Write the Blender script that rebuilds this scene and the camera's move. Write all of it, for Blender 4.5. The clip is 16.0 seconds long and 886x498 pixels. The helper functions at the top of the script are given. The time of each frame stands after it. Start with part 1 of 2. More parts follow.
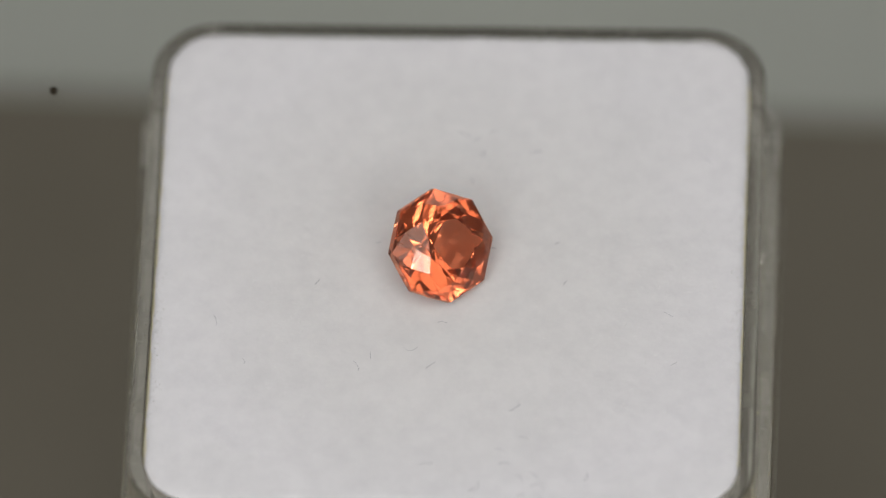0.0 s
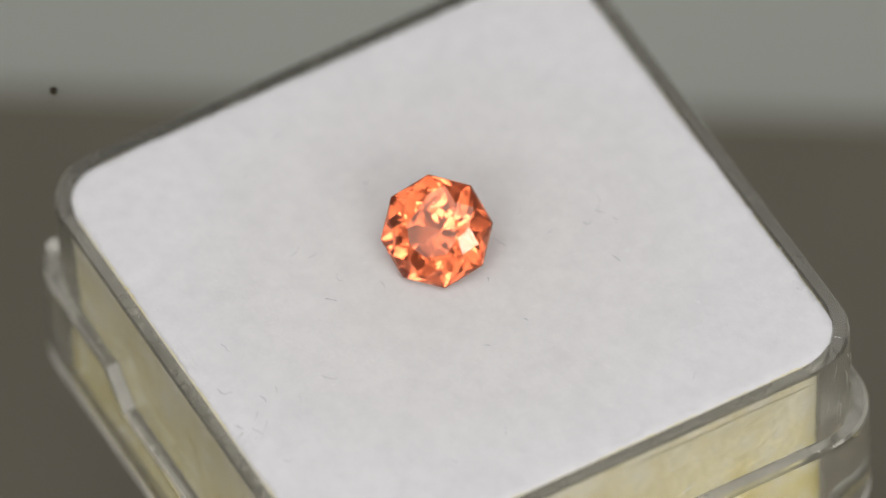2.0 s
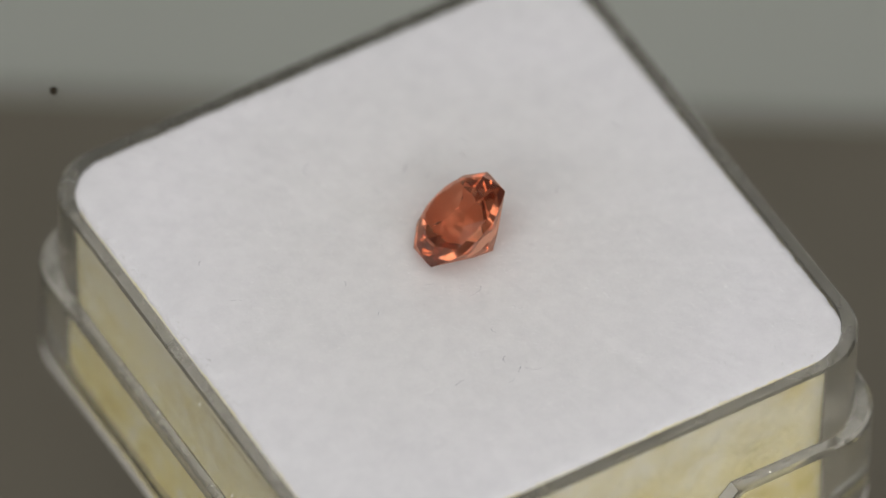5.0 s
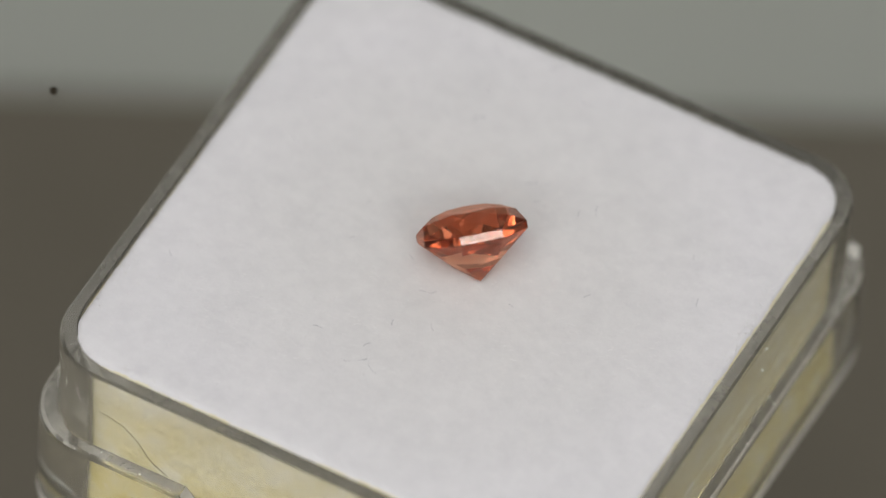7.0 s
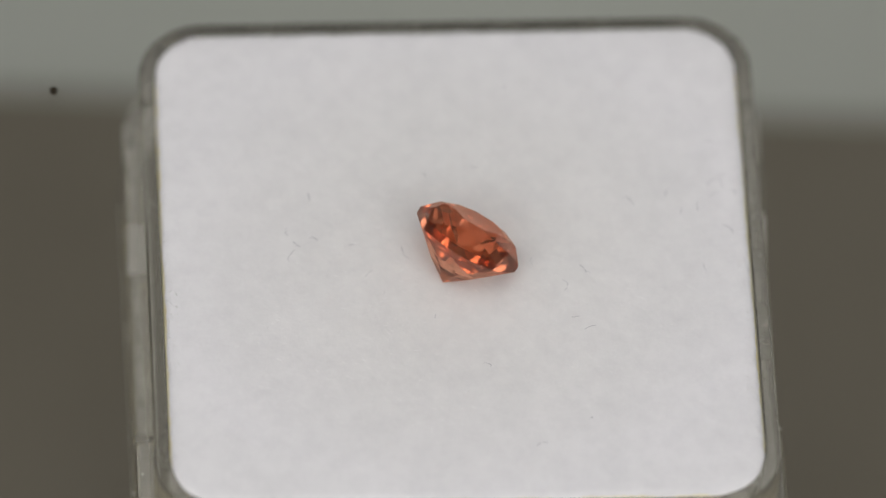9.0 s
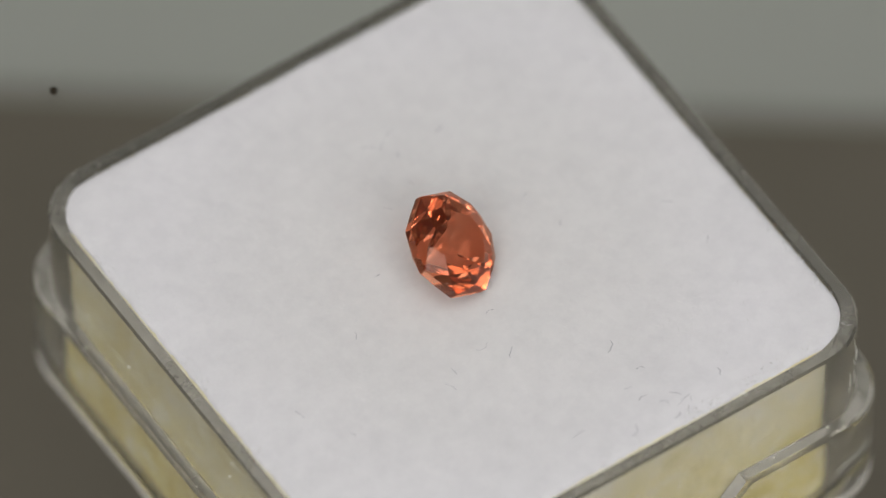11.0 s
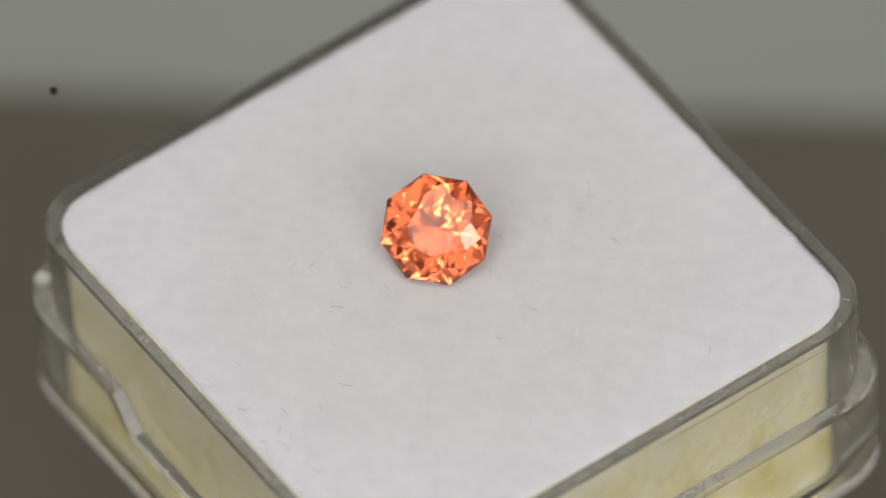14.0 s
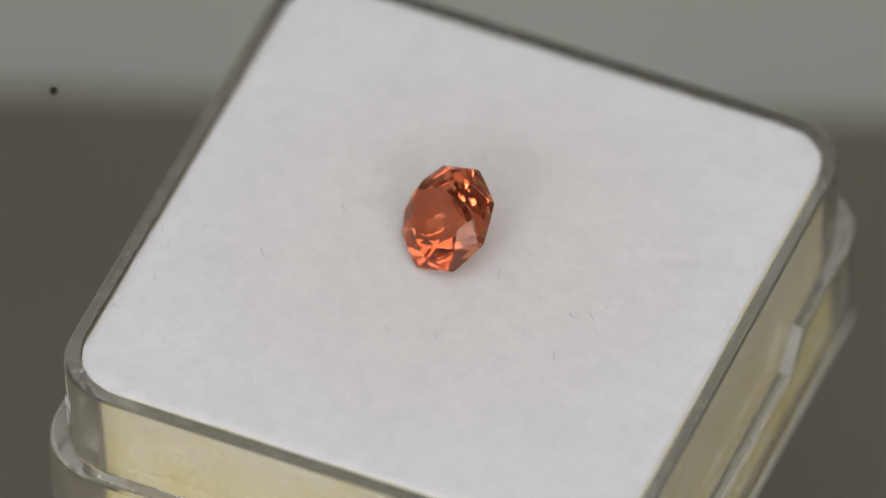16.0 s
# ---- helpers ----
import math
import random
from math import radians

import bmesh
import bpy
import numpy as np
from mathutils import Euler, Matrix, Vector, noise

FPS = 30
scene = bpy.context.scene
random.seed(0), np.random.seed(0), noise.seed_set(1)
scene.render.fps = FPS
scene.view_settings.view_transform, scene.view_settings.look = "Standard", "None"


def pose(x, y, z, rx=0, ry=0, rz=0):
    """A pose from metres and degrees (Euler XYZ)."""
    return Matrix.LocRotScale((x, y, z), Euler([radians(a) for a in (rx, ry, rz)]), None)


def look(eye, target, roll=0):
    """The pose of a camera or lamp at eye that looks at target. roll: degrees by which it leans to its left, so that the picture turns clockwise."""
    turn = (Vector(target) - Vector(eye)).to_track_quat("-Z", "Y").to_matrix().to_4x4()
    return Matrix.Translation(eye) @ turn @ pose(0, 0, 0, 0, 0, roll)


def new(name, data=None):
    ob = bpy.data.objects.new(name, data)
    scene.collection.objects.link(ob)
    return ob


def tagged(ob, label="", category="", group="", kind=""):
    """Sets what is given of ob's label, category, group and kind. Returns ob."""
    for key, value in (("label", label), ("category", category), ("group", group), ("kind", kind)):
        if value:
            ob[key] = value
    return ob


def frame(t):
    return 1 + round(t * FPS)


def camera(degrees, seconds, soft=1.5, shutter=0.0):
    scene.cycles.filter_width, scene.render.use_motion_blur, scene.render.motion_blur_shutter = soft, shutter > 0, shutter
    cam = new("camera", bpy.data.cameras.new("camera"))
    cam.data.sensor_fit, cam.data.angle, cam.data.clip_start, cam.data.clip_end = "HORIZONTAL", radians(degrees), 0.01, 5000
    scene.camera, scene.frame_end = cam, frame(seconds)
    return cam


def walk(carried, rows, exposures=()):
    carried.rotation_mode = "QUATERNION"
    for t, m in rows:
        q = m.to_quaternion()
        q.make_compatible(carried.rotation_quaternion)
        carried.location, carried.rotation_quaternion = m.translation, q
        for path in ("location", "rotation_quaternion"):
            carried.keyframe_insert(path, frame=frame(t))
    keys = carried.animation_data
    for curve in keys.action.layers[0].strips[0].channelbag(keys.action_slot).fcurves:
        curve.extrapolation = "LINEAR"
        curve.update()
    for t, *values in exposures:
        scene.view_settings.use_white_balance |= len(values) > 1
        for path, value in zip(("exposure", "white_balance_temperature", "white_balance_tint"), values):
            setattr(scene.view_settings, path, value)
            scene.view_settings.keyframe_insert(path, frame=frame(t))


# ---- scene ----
MM = 0.001
TOP = 0.0525          # height of the foam's face over the table
BOX_H = 12.4          # height of the box in mm

# ---- camera: still, long macro lens, 51 degrees down ----
PITCH, ROLL, DIST = radians(50.851), radians(0.387), 0.64247
FOCAL = 784 / math.tan(radians(2.0))
AXIS_AT = (803.600, 464.858)
forward = Vector((0, math.cos(PITCH), -math.sin(PITCH)))
right0 = Vector((1, 0, 0))
up0 = right0.cross(forward)
right = right0 * math.cos(ROLL) + up0 * math.sin(ROLL)
up = up0 * math.cos(ROLL) - right0 * math.sin(ROLL)
way = forward + right * ((AXIS_AT[0] - 784) / FOCAL) - up * ((AXIS_AT[1] - 441) / FOCAL)
eye = Vector((0, 0, TOP)) - way * DIST
view = Matrix((right, up, -forward)).transposed().to_4x4()
CAM_POSE = Matrix.Translation(eye) @ view

# the clip's camera opens and closes a little as the box fills the picture
EXPOSURE = [(0, -0.16), (0.5, -0.15), (1, -0.1), (1.5, 0.0), (2, 0.03), (2.5, -0.05), (3.5, -0.1), (6, -0.08), (6.5, -0.09), (7, -0.04), (8, 0.02), (8.5, 0.0), (9, -0.07),
            (11.5, -0.14), (12.5, -0.22), (13, -0.18), (14.5, -0.05), (16, -0.1)]
cam = camera(4.0, 16.0, soft=1.25)
cam.data.dof.use_dof = True
cam.data.dof.focus_distance = 0.6397
cam.data.dof.aperture_fstop = cam.data.lens / 26.0
walk(cam, [(0, CAM_POSE), (16, CAM_POSE)], exposures=EXPOSURE)

# ---- the turn of the table ----
TURN_0, TURN_RATE = -1.844, 29.4575
TILT = Vector((0.0282, -0.0294, 0))
OFFSET = Vector((-0.22, -0.124, 0)) * MM


# the table creeps a fraction of a millimetre as it turns
CREEP = [(0, -0.17), (1, -0.13), (2, -0.12), (3, -0.03), (4.5, 0.04), (6, 0.04), (7, -0.1), (8, -0.1), (8.6, 0.15), (9.2, 0.3), (10.2, 0.26), (11.5, 0.15), (13, 0.1), (16, 0.1)]


def creep(t):
    for (a, u), (b, v) in zip(CREEP, CREEP[1:]):
        if t <= b:
            k = (t - a) / (b - a)
            return (u + (v - u) * k * k * (3 - 2 * k)) * MM
    return CREEP[-1][1] * MM


def turn(t):
    return Matrix.Translation((0, creep(t), TOP)) @ pose(0, 0, 0, 0, 0, TURN_0 - TURN_RATE * t)


def leaning(t):
    """The foam's plane, which leans a little on the turning axis."""
    return turn(t) @ Matrix.Rotation(TILT.length, 4, TILT.normalized())


def foam_face(t):
    """The pose of the middle of the foam's face."""
    return leaning(t) @ Matrix.Translation(OFFSET)


# ---- light ----
world = bpy.data.worlds.new("world")
scene.world = world
world.use_nodes = True
world.node_tree.nodes["Background"].inputs[0].default_value = (0.9, 0.95, 1.0, 1)
world.node_tree.nodes["Background"].inputs[1].default_value = 0.3


def area(name, at, target, sx, sy, watts, colour):
    d = bpy.data.lights.new(name, "AREA")
    d.shape, d.size, d.size_y, d.energy, d.color = "RECTANGLE", sx, sy, watts, colour
    ob = new(name, d)
    ob.matrix_basis = look(at, target)
    return ob


for sx in (0.142, -0.142):
    area("strip_lamp", (sx, -0.271, 0.257), (0, 0, 0.0545), 0.20, 0.045, 0.22, (1.0, 0.98, 0.97))
area("softbox_lamp", (0.0, -1.14, 1.2), (0, 0, 0.05), 1.1, 0.7, 1.7, (1.0, 0.965, 0.945))
for sx in (0.53, -0.53):
    area("side_softbox_lamp", (sx, -0.95, 1.06), (0, 0, 0.05), 0.48, 0.36, 0.9, (1.0, 0.965, 0.95))
# two fill lamps, added from behind and overhead to bring up table and foam
area("back_fill_lamp", (0.45, 1.15, 0.95), (0, 0, 0.05), 0.5, 0.4, 0.75, (0.97, 0.98, 1.0))
area("overhead_fill_lamp", (-0.05, -0.42, 1.36), (0, 0, 0.05), 1.4, 0.9, 8.0, (1.0, 0.985, 0.965))


# ---- materials ----
def material(name):
    m = bpy.data.materials.new(name)
    m.use_nodes = True
    nt = m.node_tree
    return m, nt, nt.nodes["Principled BSDF"]


def node(nt, kind, **values):
    n = nt.nodes.new(kind)
    for k, v in values.items():
        n.inputs[k.replace("_", " ")].default_value = v
    return n


def ramp(nt, source, stops):
    r = nt.nodes.new("ShaderNodeValToRGB")
    el = r.color_ramp.elements
    while len(el) < len(stops):
        el.new(0.5)
    for e, (pos, col) in zip(el, stops):
        e.position, e.color = pos, (*col, 1)
    nt.links.new(source, r.inputs[0])
    return r.outputs[0]


def mix(nt, fac, a, b):
    n = nt.nodes.new("ShaderNodeMix")
    n.data_type = "RGBA"
    nt.links.new(fac, n.inputs["Factor"])
    nt.links.new(a, n.inputs["A"])
    nt.links.new(b, n.inputs["B"])
    return n.outputs["Result"]


def grain(nt, scale, detail=4, rough=0.6):
    tc = nt.nodes.new("ShaderNodeTexCoord")
    n = node(nt, "ShaderNodeTexNoise", Scale=scale, Detail=detail, Roughness=rough)
    nt.links.new(tc.outputs["Object"], n.inputs["Vector"])
    return n.outputs["Fac"]


def bump(nt, p, height, strength, distance):
    b = node(nt, "ShaderNodeBump", Strength=strength, Distance=distance)
    nt.links.new(height, b.inputs["Height"])
    nt.links.new(b.outputs["Normal"], p.inputs["Normal"])


def surface(name, stops, scale, rough=0.7, relief=0.3, depth=0.0002, fine=None):
    m, nt, p = material(name)
    col = ramp(nt, grain(nt, scale), stops)
    nt.links.new(col, p.inputs["Base Color"])
    p.inputs["Roughness"].default_value = rough
    p.inputs["Specular IOR Level"].default_value = 0.3
    bump(nt, p, grain(nt, fine or scale * 6), relief, depth)
    return m


def flock(name):
    m, nt, p = material(name)
    broad = ramp(nt, grain(nt, 160, 3), [(0.3, (0.79, 0.785, 0.815)), (0.7, (0.855, 0.845, 0.88))])
    fine = ramp(nt, grain(nt, 900, 5, 0.7), [(0.3, (0.75, 0.75, 0.77)), (0.62, (0.86, 0.86, 0.875))])
    half = nt.nodes.new("ShaderNodeValue")
    half.outputs[0].default_value = 0.5
    # the colour is a little darker and yellower towards the middle
    tc, dist = nt.nodes.new("ShaderNodeTexCoord"), nt.nodes.new("ShaderNodeVectorMath")
    dist.operation = "LENGTH"
    nt.links.new(tc.outputs["Object"], dist.inputs[0])
    middle_tone = ramp(nt, dist.outputs["Value"], [(0.0125, (0.94, 0.94, 0.905)), (0.0195, (1.0, 1.0, 1.0))])
    both = nt.nodes.new("ShaderNodeMix")
    both.data_type, both.blend_type = "RGBA", "MULTIPLY"
    both.inputs["Factor"].default_value = 1.0
    nt.links.new(mix(nt, half.outputs[0], broad, fine), both.inputs["A"])
    nt.links.new(middle_tone, both.inputs["B"])
    nt.links.new(both.outputs["Result"], p.inputs["Base Color"])
    p.inputs["Roughness"].default_value = 0.95
    p.inputs["Specular IOR Level"].default_value = 0.05
    p.inputs["Sheen Weight"].default_value = 0.2
    bump(nt, p, grain(nt, 1000, 6, 0.7), 0.35, 0.00012)
    return m


M_FOAM = flock("white_flock")


def yellowed(name):
    """Old foam: paler near the flocked face, yellowed, blotched and flecked further down."""
    m, nt, p = material(name)
    low = ramp(nt, grain(nt, 420, 6, 0.7), [(0.34, (0.60, 0.50, 0.16)), (0.45, (0.79, 0.70, 0.33)), (0.56, (0.83, 0.77, 0.47)), (0.66, (0.89, 0.87, 0.74))])
    high = ramp(nt, grain(nt, 520, 6, 0.7), [(0.34, (0.70, 0.64, 0.42)), (0.5, (0.80, 0.76, 0.57)), (0.66, (0.85, 0.83, 0.73))])
    tc, xyz = nt.nodes.new("ShaderNodeTexCoord"), nt.nodes.new("ShaderNodeSeparateXYZ")
    nt.links.new(tc.outputs["Object"], xyz.inputs[0])
    level = ramp(nt, xyz.outputs["Z"], [(0.0045, (0.0,) * 3), (0.0105, (1.0,) * 3)])
    body = mix(nt, level, low, high)
    stain = ramp(nt, grain(nt, 190, 3, 0.5), [(0.50, (0.0,) * 3), (0.68, (0.55,) * 3)])
    amber = nt.nodes.new("ShaderNodeRGB")
    amber.outputs[0].default_value = (0.74, 0.62, 0.24, 1)
    body = mix(nt, stain, body, amber.outputs[0])
    fleck = ramp(nt, grain(nt, 1500, 2, 0.5), [(0.66, (0.0,) * 3), (0.74, (0.8,) * 3)])
    pale = nt.nodes.new("ShaderNodeRGB")
    pale.outputs[0].default_value = (0.90, 0.89, 0.84, 1)
    nt.links.new(mix(nt, fleck, body, pale.outputs[0]), p.inputs["Base Color"])
    p.inputs["Roughness"].default_value = 0.95
    p.inputs["Specular IOR Level"].default_value = 0.1
    bump(nt, p, grain(nt, 1300, 6, 0.65), 0.9, 0.0003)
    return m


M_CORE = yellowed("yellowed_foam")
M_MAT = surface("brown_board", [(0.3, (0.144, 0.131, 0.101)), (0.7, (0.167, 0.153, 0.120))], 30, 0.8, 0.1)
M_TABLE = surface("grey_table", [(0.3, (0.375, 0.395, 0.355)), (0.7, (0.42, 0.44, 0.40))], 12, 0.6, 0.1)
M_WALL = surface("grey_wall", [(0.3, (0.66, 0.65, 0.64)), (0.7, (0.71, 0.70, 0.69))], 3, 0.9, 0.2)
M_DARK = surface("dark_plastic", [(0.3, (0.03, 0.03, 0.03)), (0.7, (0.05, 0.05, 0.05))], 200, 0.5, 0.1)
M_BLACK = surface("matt_black", [(0.3, (0.03, 0.025, 0.018)), (0.7, (0.045, 0.038, 0.028))], 900, 1.0, 0.1)
M_BLACK.node_tree.nodes["Principled BSDF"].inputs["Specular IOR Level"].default_value = 0.0
M_LINT = surface("grey_lint", [(0.3, (0.28, 0.28, 0.31)), (0.7, (0.48, 0.48, 0.51))], 900, 0.9, 0.1)
M_FLUFF = surface("white_fluff", [(0.3, (0.78, 0.78, 0.78)), (0.7, (0.84, 0.84, 0.84))], 900, 0.95, 0.1)


def clear(name, colour, ior, rough=0.0, scratch=0.0):
    m, nt, p = material(name)
    p.inputs["Base Color"].default_value = (*colour, 1)
    p.inputs["Transmission Weight"].default_value = 1.0
    p.inputs["IOR"].default_value = ior
    p.inputs["Roughness"].default_value = rough
    if scratch:
        bump(nt, p, grain(nt, 220, 2), scratch, 0.0001)
    return m


def hazy(name, colour, haze, tone=(0.61, 0.585, 0.50)):
    """Clear moulded plastic with a little scattering haze, scuffs and dust."""
    m = clear(name, colour, 1.49, 0.07, 0.03)
    nt = m.node_tree
    p, out = nt.nodes["Principled BSDF"], nt.nodes["Material Output"]
    d = node(nt, "ShaderNodeBsdfDiffuse", Color=(*tone, 1))
    tl = node(nt, "ShaderNodeBsdfTranslucent", Color=(*tone, 1))
    both, mixed = nt.nodes.new("ShaderNodeMixShader"), nt.nodes.new("ShaderNodeMixShader")
    nt.links.new(d.outputs[0], both.inputs[1])
    nt.links.new(tl.outputs[0], both.inputs[2])
    amount = ramp(nt, grain(nt, 260, 6, 0.7), [(0.35, (haze * 0.7,) * 3), (0.62, (haze,) * 3), (0.75, (haze * 1.7,) * 3)])
    nt.links.new(amount, mixed.inputs[0])
    nt.links.new(p.outputs[0], mixed.inputs[1])
    nt.links.new(both.outputs[0], mixed.inputs[2])
    nt.links.new(mixed.outputs[0], out.inputs[0])
    return m


M_CLEAR = hazy("clear_plastic", (0.98, 0.98, 0.965), 0.11, (0.60, 0.58, 0.51))


def garnet(name, colour, ior, fill):
    """Tinted dielectric: every crossing and inner reflection deepens the colour. Polish adds a white gloss, a
    translucent red fill stands in for light missing inside the stone.
    """
    m, nt, p = material(name)
    g = node(nt, "ShaderNodeBsdfGlass", Color=(*colour, 1), Roughness=0.0, IOR=ior)
    polish = node(nt, "ShaderNodeBsdfGlossy", Color=(1, 1, 1, 1), Roughness=0.0)
    body = node(nt, "ShaderNodeBsdfTranslucent", Color=(*fill, 1))
    shine, whole = nt.nodes.new("ShaderNodeMixShader"), nt.nodes.new("ShaderNodeMixShader")
    shine.inputs[0].default_value = 0.028
    amount = ramp(nt, grain(nt, 700, 4), [(0.3, (0.025,) * 3), (0.7, (0.05,) * 3)])
    nt.links.new(amount, whole.inputs[0])
    nt.links.new(g.outputs[0], shine.inputs[1])
    nt.links.new(polish.outputs[0], shine.inputs[2])
    nt.links.new(shine.outputs[0], whole.inputs[1])
    nt.links.new(body.outputs[0], whole.inputs[2])
    nt.links.new(whole.outputs[0], nt.nodes["Material Output"].inputs[0])
    nt.nodes.remove(p)
    return m


M_GEM = garnet("orange_garnet", (0.95, 0.632, 0.488), 1.77, (0.88, 0.32, 0.15))
M_CREASE = surface("foam_crease", [(0.3, (0.30, 0.27, 0.17)), (0.7, (0.40, 0.36, 0.24))], 300, 0.9, 0.1)
M_PALE_FOOT = hazy("pale_foot_edge", (0.97, 0.96, 0.95), 0.9, (0.76, 0.745, 0.70))
M_STEP = hazy("rough_step", (0.97, 0.97, 0.96), 0.8, (0.72, 0.71, 0.67))
M_LIP = hazy("greyed_lip", (0.97, 0.97, 0.96), 0.55, (0.34, 0.335, 0.30))
M_NUB = surface("frosted_plastic", [(0.3, (0.6, 0.6, 0.55)), (0.7, (0.75, 0.74, 0.70))], 900, 0.5, 0.3)


# ---- mesh helpers ----
def mesh_of(name, verts, faces, mat, smooth=False, sharp=35):
    me = bpy.data.meshes.new(name)
    me.from_pydata([Vector(v) * MM for v in verts], [], faces)
    bm = bmesh.new()
    bm.from_mesh(me)
    bmesh.ops.recalc_face_normals(bm, faces=bm.faces)
    bm.to_mesh(me)
    bm.free()
    me.materials.append(mat)
    if smooth:
        me.shade_smooth()
        me.set_sharp_from_angle(angle=radians(sharp))
    return me


def part(name, me, parent=None, label=""):
    ob = new(name, me)
    ob.parent = parent
    return tagged(ob, label)


def rounded(hx, hy, r, n=10, side=1.0):
    """Points round a rounded rectangle, anticlockwise, with the sides cut every `side` mm."""
    pts = []
    for cx, cy, a in ((hx - r, hy - r, 0), (-hx + r, hy - r, 90), (-hx + r, -hy + r, 180), (hx - r, -hy + r, 270)):
        arc = [(cx + r * math.cos(radians(a + 90 * i / n)), cy + r * math.sin(radians(a + 90 * i / n))) for i in range(n + 1)]
        if pts:
            pts += between(pts[-1], arc[0], side)
        pts += arc
    return pts + between(pts[-1], pts[0], side)


def between(a, b, side):
    n = max(1, round(math.dist(a, b) / side))
    return [(a[0] + (b[0] - a[0]) * i / n, a[1] + (b[1] - a[1]) * i / n) for i in range(1, n)]


def loft(rings, cap_a=True, cap_b=True):
    """Faces through rings of equal length."""
    n = len(rings[0])
    verts = [v for ring in rings for v in ring]
    faces = []
    for k in range(len(rings) - 1):
        for i in range(n):
            j = (i + 1) % n
            faces.append((k * n + i, k * n + j, (k + 1) * n + j, (k + 1) * n + i))
    if cap_a:
        faces.append(tuple(range(n))[::-1])
    if cap_b:
        faces.append(tuple((len(rings) - 1) * n + i for i in range(n)))
    return verts, faces


def fibre(points, r):
    """A thin three-sided curl along points."""
    v, f = [], []
    for k, (x, y, z) in enumerate(points):
        w = r * (0.4 if k in (0, len(points) - 1) else 1)
        v += [(x - w, y, z), (x + w, y - w, z), (x, y + w, z + w)]
    for k in range(len(points) - 1):
        for i in range(3):
            j = (i + 1) % 3
            f.append((3 * k + i, 3 * k + j, 3 * k + 3 + j, 3 * k + 3 + i))
    return v, f


# ---- setting ----
def slab(name, x0, y0, z0, x1, y1, z1, mat):
    me = bpy.data.meshes.new(name)
    bm = bmesh.new()
    bmesh.ops.create_cube(bm, size=1)
    for v in bm.verts:
        v.co = Vector((x0 + (v.co.x + 0.5) * (x1 - x0), y0 + (v.co.y + 0.5) * (y1 - y0), z0 + (v.co.z + 0.5) * (z1 - z0)))
    bm.to_mesh(me)
    bm.free()
    me.materials.append(mat)
    return new(name, me)


# made-up room out of view; its grey sets how much light bounces back
ROOM = 1.4
tagged(slab("floor", -ROOM, -ROOM, -0.85, ROOM, ROOM, -0.75, M_WALL), "plain light grey unseen floor under the work table", "floor", kind="structure")
for n, box in (("wall_north", (-ROOM, ROOM, -0.75, ROOM, ROOM + 0.1, 1.75)), ("wall_south", (-ROOM, -ROOM - 0.1, -0.75, ROOM, -ROOM, 1.75)),
               ("wall_east", (ROOM, -ROOM, -0.75, ROOM + 0.1, ROOM, 1.75)), ("wall_west", (-ROOM - 0.1, -ROOM, -0.75, -ROOM, ROOM, 1.75))):
    tagged(slab(n, *box, M_WALL), "plain light grey unseen wall, added to bounce light", "wall", kind="structure")
tagged(slab("ceiling", -ROOM, -ROOM, 1.75, ROOM, ROOM, 1.85, M_WALL), "plain light grey unseen ceiling, added to bounce light", "ceiling", kind="structure")


def work_table():
    root = new("work_table")
    slab("tabletop", -0.7, -0.7, -0.03, 0.7, 0.7, -0.0015, M_TABLE).parent = root
    for sx in (-0.65, 0.65):
        for sy in (-0.65, 0.65):
            slab("leg", sx - 0.025, sy - 0.025, -0.75, sx + 0.025, sy + 0.025, -0.03, M_TABLE).parent = root
    return tagged(root, "grey-green matt work table", "table")


work_table()
board = slab("backing_board", -0.30, -0.42, -0.0015, 0.30, 0.0, 0.0, M_MAT)
board.matrix_basis = pose(0, 0.0541, 0, 0, 0, -2.0)
tagged(board, "dark brown-grey board lying on the table", "board")


# ---- turntable ----
def turntable():
    ring = lambda r, z: [(r * math.cos(2 * math.pi * i / 48), r * math.sin(2 * math.pi * i / 48), z) for i in range(48)]
    root = new("turntable")
    h = TOP / MM - BOX_H
    v, f = loft([ring(13, 0), ring(13, 6), ring(12.5, 6.6), ring(6, 6.8), ring(6, h - 4)])
    part("motor_base", mesh_of("motor_base", v, f, M_DARK, True), root)
    v, f = loft([ring(8, h - 3.99), ring(10.6, h - 3.5), ring(10.6, h - 1.4), ring(10.3, h - 1.1)])
    part("platter", mesh_of("platter", v, f, M_DARK, True), root)
    return tagged(root, "small black turntable under the box", "turntable")


# ---- the clear box ----
HX, HY = 15.72, 15.70       # outside of the upper wall
def ledge_height(x, y):
    """The ledge is lower in the middle of the two long-notched sides."""
    if abs(y) < 14:
        return 6.9
    u = abs(x)
    return 6.9 - 1.9 * min(1, max(0, (6.9 - u) / 1.7))


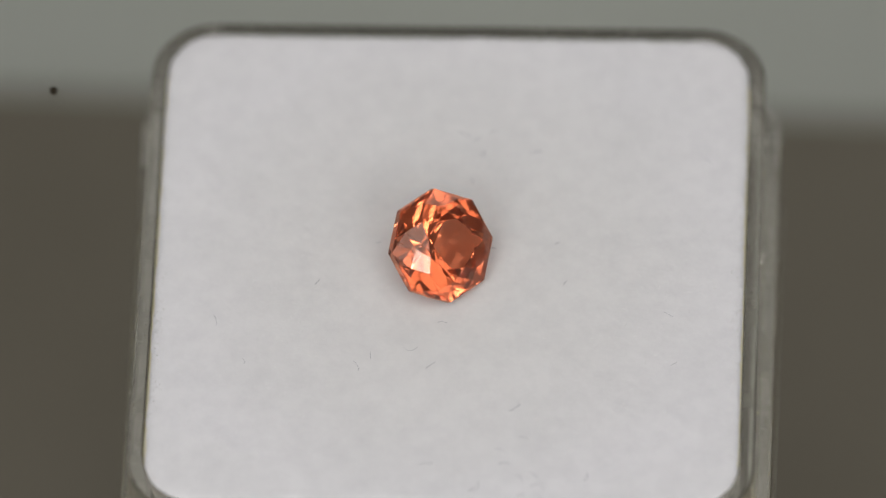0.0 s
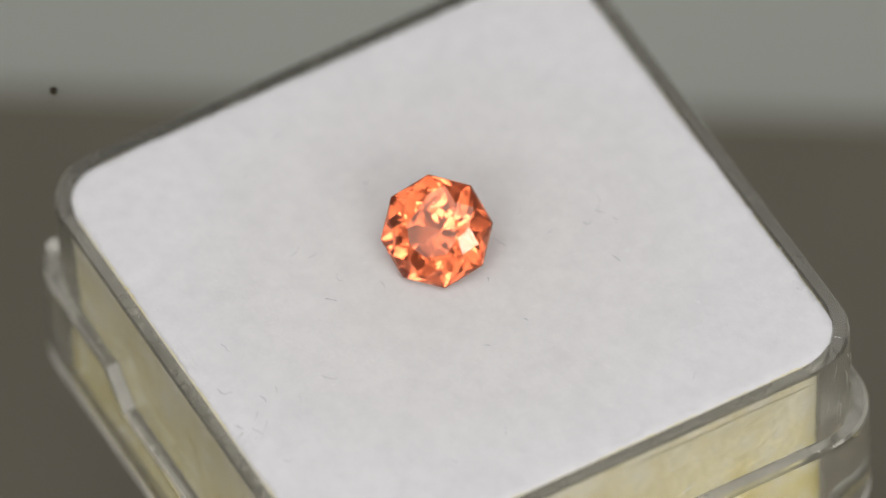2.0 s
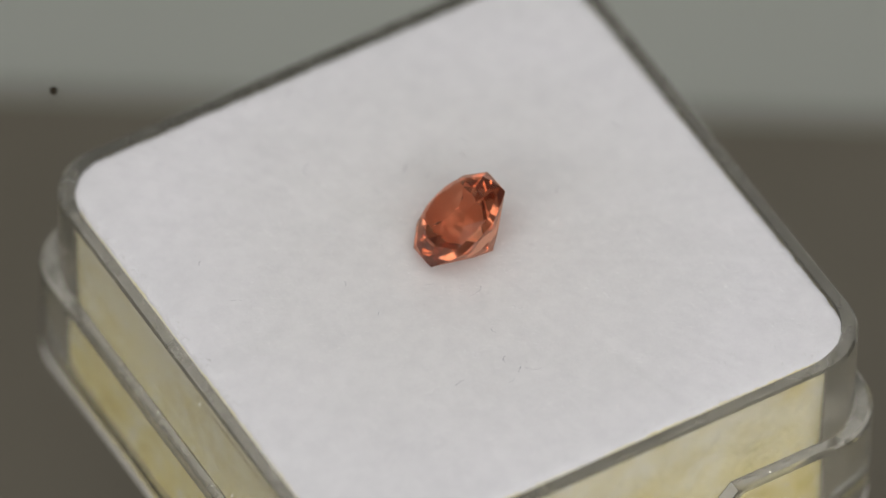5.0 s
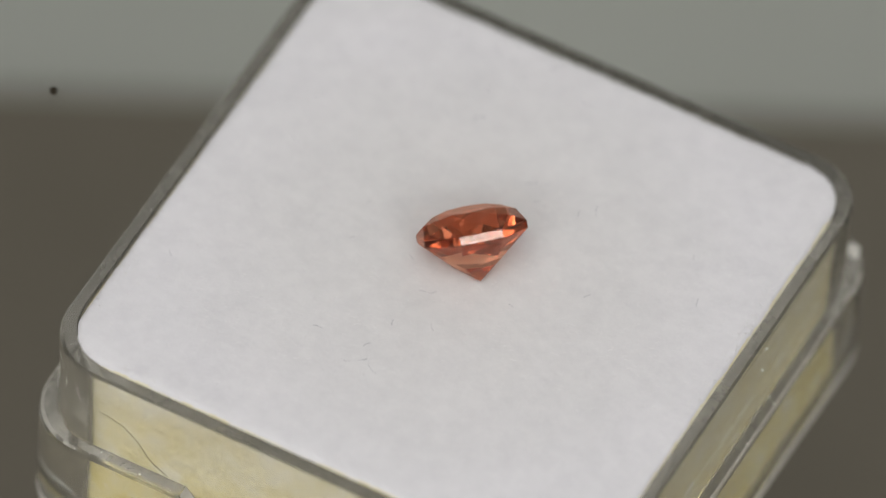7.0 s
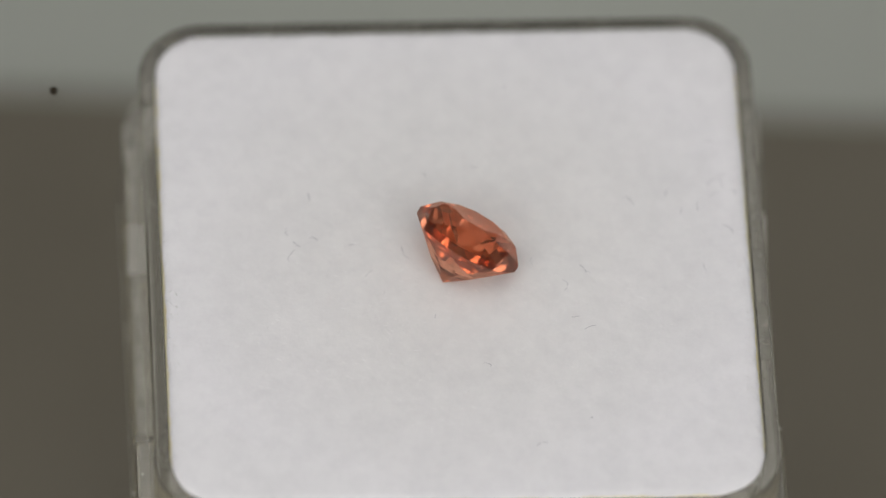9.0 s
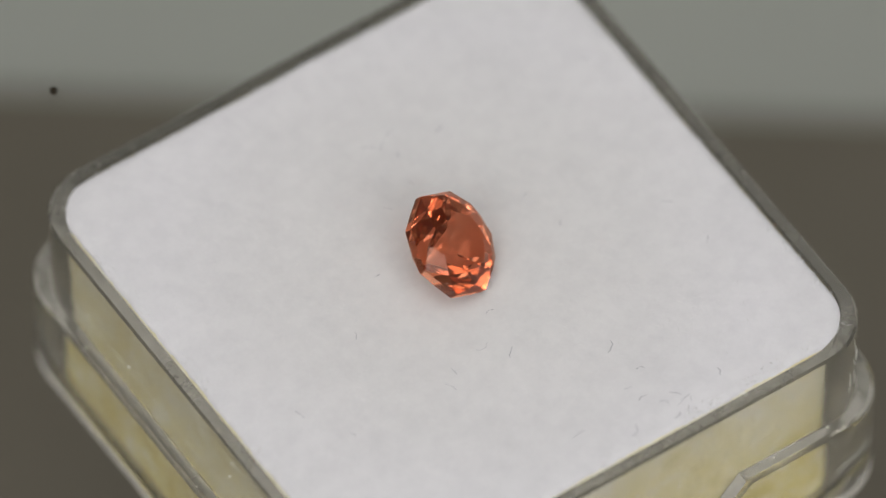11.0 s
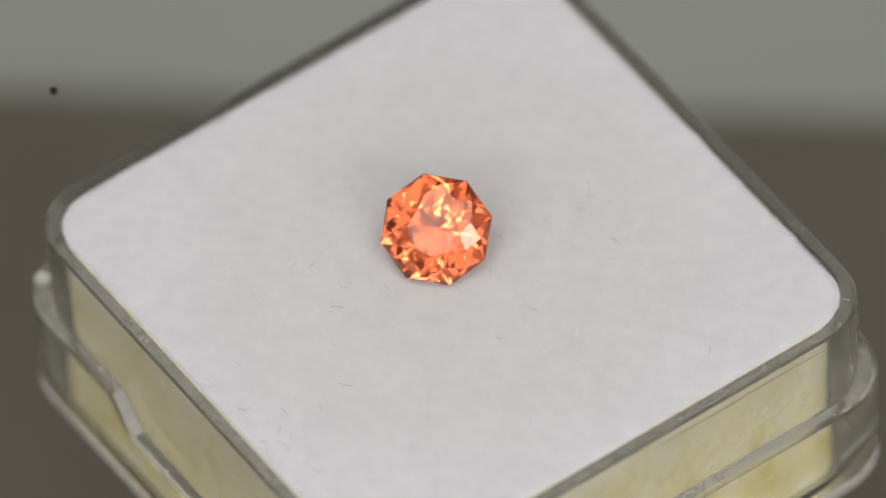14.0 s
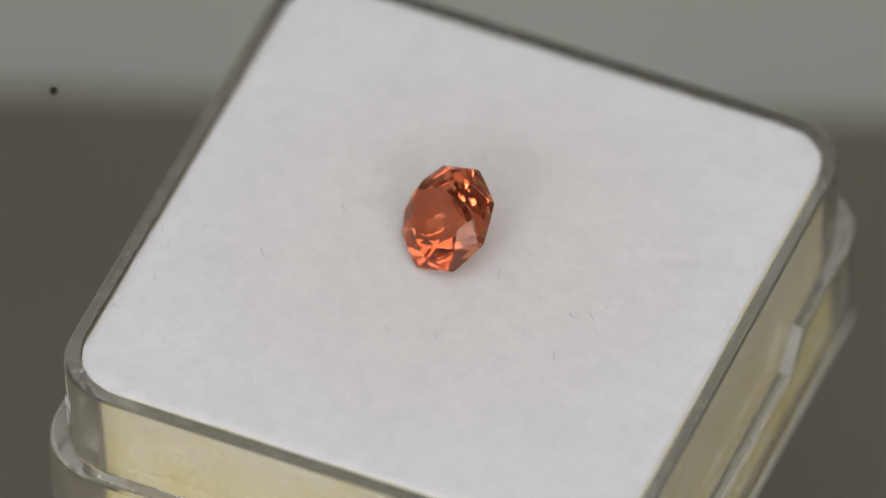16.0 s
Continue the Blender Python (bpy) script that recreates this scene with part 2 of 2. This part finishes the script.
def gem_box():
    root = new("gem_box")
    up_o = rounded(HX, HY, 3.3, side=0.55)
    n = len(up_o)

    def ring(grow, z, r):
        base = rounded(HX + grow, HY + grow, r, side=0.55)
        if len(base) != n:
            base = [(x * (1 + grow / HX), y * (1 + grow / HY)) for x, y in up_o]
        return [(x, y, z) for x, y in base]

    def along(grow, dz):
        return [(x * (1 + grow / HX), y * (1 + grow / HY), ledge_height(x, y) + dz) for x, y in up_o]

    def flat(grow, z):
        return [(x * (1 + grow / HX), y * (1 + grow / HY), z) for x, y in up_o]

    rings = [flat(0.1, 0.86), flat(0.5, 0.92), flat(0.7, 1.1), flat(0.74, 1.4), along(0.74, -0.3), along(0.68, -0.1), along(0.54, 0.0), along(0.06, 0.0),
             along(0.0, 0.06), flat(0.0, BOX_H - 0.15), flat(-0.12, BOX_H), flat(-0.66, BOX_H), flat(-0.74, BOX_H - 0.1),
             flat(-0.8, 1.5), flat(-1.4, 1.1)]
    v, f = loft(rings)
    tray = part("tray", mesh_of("tray", v, f, M_CLEAR, True, 11), root)
    tray.visible_shadow = False
    # the flats of rim and ledge are coloured grey for the dark refracted there
    tray.data.materials.append(M_LIP)
    for q in tray.data.polygons:
        if q.normal.z > 0.9 and len(q.vertices) == 4 and q.center.z > 4 * MM:
            q.material_index = 1
    # the foot's pale colour stands in for the reflection along its rounded edge
    foot = [flat(-0.5, 0.0), flat(0.3, 0.0), flat(0.62, 0.16), flat(0.74, 0.45), flat(0.66, 0.78), flat(0.1, 0.85), flat(-0.5, 0.85)]
    v, f = loft(foot, False, False)
    f += [(6 * n + k, 6 * n + (k + 1) % n, (k + 1) % n, k) for k in range(n)]
    part("foot_rim", mesh_of("foot_rim", v, f, M_PALE_FOOT, True, 20), root, "pale rim round the bottom, edge reflection in its colour")
    # the slanting steps of the notches are left rough by the mould
    for sx in (-1, 1):
        for sy in (-1, 1):
            y0, y1, lift = sy * (HY + 0.03), sy * (HY + 0.69), 0.03
            xs, zs = (6.9, 5.2), (6.9, 5.0)
            v = [(sx * x, y, z + lift + up_by) for up_by in (0.0, 0.03) for x, z in zip(xs, zs) for y in (y0, y1)]
            f = [(0, 1, 3, 2), (4, 6, 7, 5), (0, 4, 5, 1), (2, 3, 7, 6), (0, 2, 6, 4), (1, 5, 7, 3)]
            part("notch_step", mesh_of("notch_step", v, f, M_STEP), root, "pale frosted step of the ledge notch")
    rng = random.Random(7)
    lump = bmesh.new()
    bmesh.ops.create_icosphere(lump, subdivisions=2, radius=0.38 * MM)
    for q in lump.verts:
        q.co *= 1 + rng.uniform(-0.4, 0.3)
        q.co.z *= 1.4
    me = bpy.data.meshes.new("moulding_nub")
    lump.to_mesh(me)
    lump.free()
    me.materials.append(M_NUB)
    nub = part("moulding_nub", me, root, "whitish broken moulding nub on the corner")
    nub.location = Vector((-15.2, -15.0, 7.15)) * MM
    for k in range(26):
        a, e = rng.uniform(-13, 13), k % 4
        z = rng.uniform(1.5, 6.2) if k % 2 else rng.uniform(7.5, 12.0)
        out = (HX + 0.75 if z < 5 else HX + 0.01)
        x, y = ((out, a), (a, out), (-out, a), (a, -out))[e]
        speck = bmesh.new()
        bmesh.ops.create_icosphere(speck, subdivisions=1, radius=rng.uniform(0.03, 0.085) * MM)
        me = bpy.data.meshes.new("dust_speck")
        speck.to_mesh(me)
        speck.free()
        me.materials.append(M_NUB if k % 5 else M_CREASE)
        part("dust_speck", me, root).location = Vector((x, y, z)) * MM
    for k in range(28):
        a, e = rng.uniform(-13, 13), k % 4
        x, y = ((HX + 0.35, a), (a, HY + 0.35), (-HX - 0.35, a), (a, -HY - 0.35))[e]
        speck = bmesh.new()
        bmesh.ops.create_icosphere(speck, subdivisions=1, radius=rng.uniform(0.025, 0.07) * MM)
        me = bpy.data.meshes.new("dust_speck")
        speck.to_mesh(me)
        speck.free()
        me.materials.append(M_NUB)
        part("dust_speck", me, root).location = Vector((x + rng.uniform(-0.25, 0.25), y + rng.uniform(-0.25, 0.25), ledge_height(x, y) + 0.02)) * MM
    # two corners of the upper wall are scuffed
    for turn_to in (-45, 45):
        for _ in range(10):
            a, z = turn_to + rng.uniform(-36, 36), rng.uniform(7.6, 11.2)
            rise, lean = rng.uniform(0.5, 1.3), rng.uniform(-7, 7)
            pts = []
            for k in range(4):
                b = radians(a + lean * k / 3 + rng.uniform(-1.5, 1.5))
                pts.append((math.copysign(HX - 3.3, math.cos(radians(turn_to))) + 3.315 * math.cos(b), math.copysign(HY - 3.3, math.sin(radians(turn_to))) + 3.315 * math.sin(b), min(BOX_H - 0.2, z + rise * k / 3)))
            v, f = fibre(pts, rng.uniform(0.006, 0.02))
            part("scratch", mesh_of("scratch", v, f, M_NUB), root, "whitish scratch on the plastic corner")
    return tagged(root, "clear plastic gem box base with a notched ledge", "box")


# ---- foam ----
FX, FY = 14.94, 14.92
def mound(x, y):
    """The pad swells a little in the middle and is softly uneven."""
    return 0.17 * math.exp(-(x * x + y * y) / 40) + 0.05 * noise.noise(Vector((x, y, 0)) * 0.5) + 0.02 * noise.noise(Vector((x, y, 5)) * 1.7)


def tuft(x, y):
    """The flocked border is torn and tufted: nearer to the wall here, drawn back there."""
    return 0.9955 + 0.004 * noise.noise(Vector((x, y, 9)) * 0.55) + 0.0022 * noise.noise(Vector((x, y, 2)) * 2.3) + 0.001 * noise.noise(Vector((x, y, 4)) * 6)


def foam_pad():
    root = new("foam_pad")
    rr = rounded(FX, FY, 2.5, n=20, side=0.16)
    flat = lambda s, z: [(x * s, y * s, z) for x, y in rr]
    side = lambda s, z: [(x * s, y * s, z) for x, y in rounded(FX, FY, 3.3, side=0.3)]
    v, f = loft([side(0.975, 1.15), side(0.982, 6.0), side(0.992, BOX_H - 1.6), side(0.999, BOX_H - 0.5), side(0.999, BOX_H - 0.2), side(0.992, BOX_H - 0.1), side(0.94, BOX_H - 0.1)])
    part("core", mesh_of("core", v, f, M_CORE, True), root, "yellowed foam side")
    rng = random.Random(4)
    top = [flat(0.94, BOX_H - 0.3), flat(0.988, BOX_H - 0.3), [(x * tuft(x, y), y * tuft(x, y), BOX_H - 0.16) for x, y in rr]]
    for s, z in ((0.997, -0.06), (0.988, 0.03), (0.97, 0.07), (0.93, 0.08), (0.87, 0.09), (0.8, 0.1), (0.72, 0.1), (0.64, 0.1), (0.56, 0.1), (0.48, 0.1), (0.4, 0.1), (0.33, 0.1), (0.26, 0.1), (0.2, 0.1), (0.14, 0.1), (0.08, 0.1), (0.03, 0.1)):
        jag = 0.0012 if s > 0.96 else 0
        ring = []
        for x, y in rr:
            k = s * (1 + (tuft(x, y) - 1) * max(0, (s - 0.9) / 0.1)) + rng.uniform(-jag, jag)
            ring.append((x * k, y * k, BOX_H + z + mound(x * k, y * k) + (3 * jag * rng.uniform(0, 10))))
        top.append(ring)
    v, f = loft(top)
    part("flocked_top", mesh_of("flocked_top", v, f, M_FOAM, True), root, "white flocked face")
    for side, y0, y1, drop in ((1, 1.5, 12.4, 1.25), (-1, -12.6, -1.0, 1.1)):
        pts = [(side * (FX * 0.9985 + 0.015), y0 + (y1 - y0) * k / 9, BOX_H - drop + 0.03 * math.sin(k * 1.3)) for k in range(10)]
        v, f = fibre(pts, 0.035)
        part("crease", mesh_of("crease", v, f, M_CREASE), root, "thin dark crease in the foam side")
    torn = [(12.3, -3.3), (11.5, -3.45), (10.8, -3.7), (10.2, -4.2), (9.8, -4.7), (9.4, -5.3), (9.1, -5.6), (8.3, -6.1), (7.8, -6.6), (7.3, -7.3)]
    v, f = fibre([(x, FY * (0.993 + 0.0016 * (dz + 3)), BOX_H + dz) for x, dz in torn], 0.045)
    part("crease", mesh_of("crease", v, f, M_CREASE), root, "wavering dark tear in the foam side")
    return tagged(root, "white flocked foam pad with yellowed sides in the clear box", "foam pad")


# ---- gemstone ----
G_AT, G_TILT, G_SPIN = Vector((-0.596, -0.573, 2.347)), (0.672, -0.664), math.degrees(5.6928) + 179.0
G_R, G_DEPTH = 2.90, 2.39


def gem_pose():
    n = Vector((*G_TILT, 1)).normalized()
    x = Vector((1, 0, 0))
    x = (x - n * x.dot(n)).normalized()
    y = n.cross(x)
    m = Matrix((x, y, n)).transposed().to_4x4()
    return Matrix.Translation(G_AT * MM) @ m @ pose(0, 0, 0, 0, 0, G_SPIN)


def gemstone():
    """Octagonal brilliant: star, half and corner facets on the crown, a flat-sided girdle, and mains that run from the corners to the culet."""
    R, g = G_R, 0.2
    c = math.cos(math.pi / 8)
    at = lambda r, k, z: (r * math.cos(k * math.pi / 4), r * math.sin(k * math.pi / 4), z)
    ps = G_DEPTH / R
    rings = (("table", 1.345, 0.5, 1.15), ("star", 1.905, 0.0, 0.983), ("half", 2.411, 0.5, 0.728), ("upper", R, 0.0, g), ("lower", R, 0.0, -g),
             ("mid", R * c, 0.5, -g - 0.04), ("break", 1.2, 0.5, -g - ps * (R - 1.2 * c)), ("main", 0.85, 0.0, -g - ps * (R - 0.85) - 0.014))
    verts = [at(r, k + turned, z) for _, r, turned, z in rings for k in range(8)]
    verts.append((0, 0, -g - ps * R))
    T, S, V, U, L, ML, P, Q, C = range(0, 65, 8)
    crown_f, girdle_f, pavilion_f = [], [], []
    for k in range(8):
        j, i = (k + 1) % 8, (k - 1) % 8
        crown_f += [(T + i, S + k, T + k), (T + k, S + k, V + k, S + j), (S + k, V + i, U + k, V + k), (V + k, U + k, U + j)]
        girdle_f += [(U + k, L + k, ML + k, L + j, U + j)]
        pavilion_f += [(L + k, P + k, ML + k), (ML + k, P + k, L + j), (L + k, Q + k, P + k), (L + k, P + i, Q + k), (Q + k, C, P + k), (Q + k, P + i, C)]
    root = new("gemstone")
    for name, faces in (("table_facet", [tuple(range(8))]), ("crown", crown_f), ("girdle", girdle_f), ("pavilion", pavilion_f)):
        used = sorted({q for f in faces for q in f})
        index = {q: n for n, q in enumerate(used)}
        turned = []
        for f in faces:
            a, b, d = (Vector(verts[q]) for q in f[:3])
            out = (b - a).cross(d - a).dot(a + b + d) > 0
            turned.append(tuple(index[q] for q in (f if out else f[::-1])))
        me = bpy.data.meshes.new(name)
        me.from_pydata([Vector(verts[q]) * MM for q in used], [], turned)
        me.materials.append(M_GEM)
        part(name, me, root)
    return tagged(root, "orange octagonal faceted garnet lying tilted on white foam", "gemstone")


# ---- dust spot on the camera, built as a bead on a stem ----
def dust_spot():
    to = eye + (forward + right * ((95 - 784) / FOCAL) - up * ((160 - 441) / FOCAL)) * 0.6452
    d = (to - eye).normalized()
    root = new("pin")
    length = (to.z - 0.0) / -d.z
    m = (d.to_track_quat("Z", "Y").to_matrix().to_4x4())
    circle = lambda r, z: [(r * math.cos(2 * math.pi * i / 16), r * math.sin(2 * math.pi * i / 16), z) for i in range(16)]
    v, f = loft([circle(0.03, -0.2), circle(0.13, -0.17), circle(0.2, -0.06), circle(0.21, 0.05), circle(0.15, 0.17), circle(0.05, 0.2)])
    part("spot_bead", mesh_of("spot_bead", v, f, M_BLACK, True), root, "black bead in place of a dust spot")
    v, f = loft([circle(0.05, 0.2), circle(0.05, length / MM)])
    part("spot_stem", mesh_of("spot_stem", v, f, M_BLACK, True), root)
    root.matrix_basis = Matrix.Translation(to) @ m
    return tagged(root, "tiny black bead on a slanting stem, stand-in for dust on the camera", "pin")


table_turner = turntable()
box = gem_box()
pad = foam_pad()
gem = gemstone()
dust_spot()

# ---- lint and fuzz on the foam ----
LINT = [(-11.8, -3.4, -75, 0.71), (-3.8, -5.6, -80, 0.5), (-4.6, -6.2, -40, 0.75), (-0.5, -6.2, -143, 0.72), (10.9, -2.8, -24, 0.65),
        (-10.2, -6.1, -71, 0.4), (-1.4, -5.3, -160, 0.87), (4.4, -13.8, 25, 1.0), (3.3, -9.2, 33, 0.9), (2.9, -12.5, 25, 0.58),
        (3.9, -10.8, -23, 0.49), (5.1, -14.0, 53, 0.44), (0.1, 8.5, -24, 0.92), (1.6, 8.5, 8, 0.6), (3.9, 7.3, 24, 0.57),
        (7.2, -13.5, 76, 0.58), (1.3, 8.3, -138, 0.57), (-0.7, 4.3, 113, 0.6), (0.8, 2.8, -163, 0.97), (13.1, 6.7, 135, 0.58),
        (-1.1, -12.6, 12, 0.76), (4.9, -13.4, 124, 0.69), (3.8, -14.4, 20, 0.6), (2.0, 1.1, -10, 0.4), (1.3, 7.0, 60, 0.55),
        (5.8, -1.3, 80, 0.4), (5.3, 1.3, 30, 0.3), (1.0, 5.1, 100, 0.4), (-6.8, -1.4, 50, 0.5), (-3.8, 1.3, -20, 0.3), (3.7, -13.1, -60, 0.7),
        (-0.5, -3.8, 10, 0.6), (11.4, -6.2, 45, 0.4), (1.4, -14.1, 40, 0.9), (2.7, -11.5, -30, 0.5)]


def face_height(x, y):
    s = max(abs(x) / FX, abs(y) / FY)
    return BOX_H + (0.1 if s < 0.9 else 0.05) + mound(x, y)


def lint(parent):
    rng = random.Random(11)
    for x, y, a, length in LINT:
        bend, pts = rng.uniform(-70, 70), []
        px, py = x, y
        for k in range(8):
            h = face_height(px, py) + 0.07 + 0.03 * math.sin(k * 1.1 + x)
            pts.append((px, py, h))
            d = radians(a + bend * (k / 7 - 0.3) + rng.uniform(-34, 34))
            px, py = px + length / 7 * math.cos(d), py + length / 7 * math.sin(d)
        v, f = fibre(pts, rng.uniform(0.007, 0.013))
        part("lint_fibre", mesh_of("lint_fibre", v, f, M_LINT), parent, "fine dark lint fibre")


def fuzz(parent):
    """Short pale pile: dense on the edges, thin on the face."""
    rng = random.Random(23)
    v, f = [], []
    edge = rounded(FX, FY, 2.5, side=0.05)

    def hair(x, y, z, dx, dy, dz, w):
        n = len(v)
        v.extend([(x - w * dy - 0.3 * w, y + w * dx, z), (x + w * dy + 0.3 * w, y - w * dx, z), (x + 0.5 * dx + rng.uniform(-0.03, 0.03), y + 0.5 * dy, z + 0.7 * dz), (x + dx, y + dy, z + dz * 0.7)])
        f.extend([(n, n + 1, n + 2), (n + 1, n + 3, n + 2)])

    for x, y in edge:
        thick = 0.55 + 0.9 * noise.noise(Vector((x, y, 3)) * 1.2)
        for _ in range(12):
            s = rng.uniform(0.955, 0.994) * tuft(x, y)
            a = math.atan2(y, x) + rng.gauss(0, 1.1)
            l = rng.uniform(0.05, 0.17) * max(0.25, thick)
            hair(x * s, y * s, BOX_H - 0.02 + rng.uniform(-0.25, 0.05), l * math.cos(a), l * math.sin(a), rng.uniform(0.0, 0.3), 0.013)
    for _ in range(9000):
        x, y = rng.uniform(-FX, FX) * 0.97, rng.uniform(-FY, FY) * 0.97
        a, l = rng.uniform(0, 6.28), rng.uniform(0.08, 0.35)
        hair(x, y, face_height(x, y) - 0.03, l * math.cos(a), l * math.sin(a), rng.uniform(0.02, 0.1), 0.010)
    me = bpy.data.meshes.new("flock_nap")
    me.from_pydata([Vector(q) * MM for q in v], [], f)
    me.materials.append(M_FLUFF)
    tagged(part("flock_nap", me, parent, "short white flock nap"), kind="stuff")


lint(pad)
fuzz(pad)


def motions():
    down = Matrix.Translation((0, 0, -BOX_H * MM))
    stone = gem_pose()
    times = [i / 10 for i in range(161)]
    walk(box, [(t, foam_face(t) @ down) for t in times])
    walk(pad, [(t, foam_face(t) @ down) for t in times])
    walk(gem, [(t, leaning(t) @ stone) for t in times])
    walk(table_turner, [(t, pose(0, creep(t), 0, 0, 0, TURN_0 - TURN_RATE * t)) for t in times])


motions()
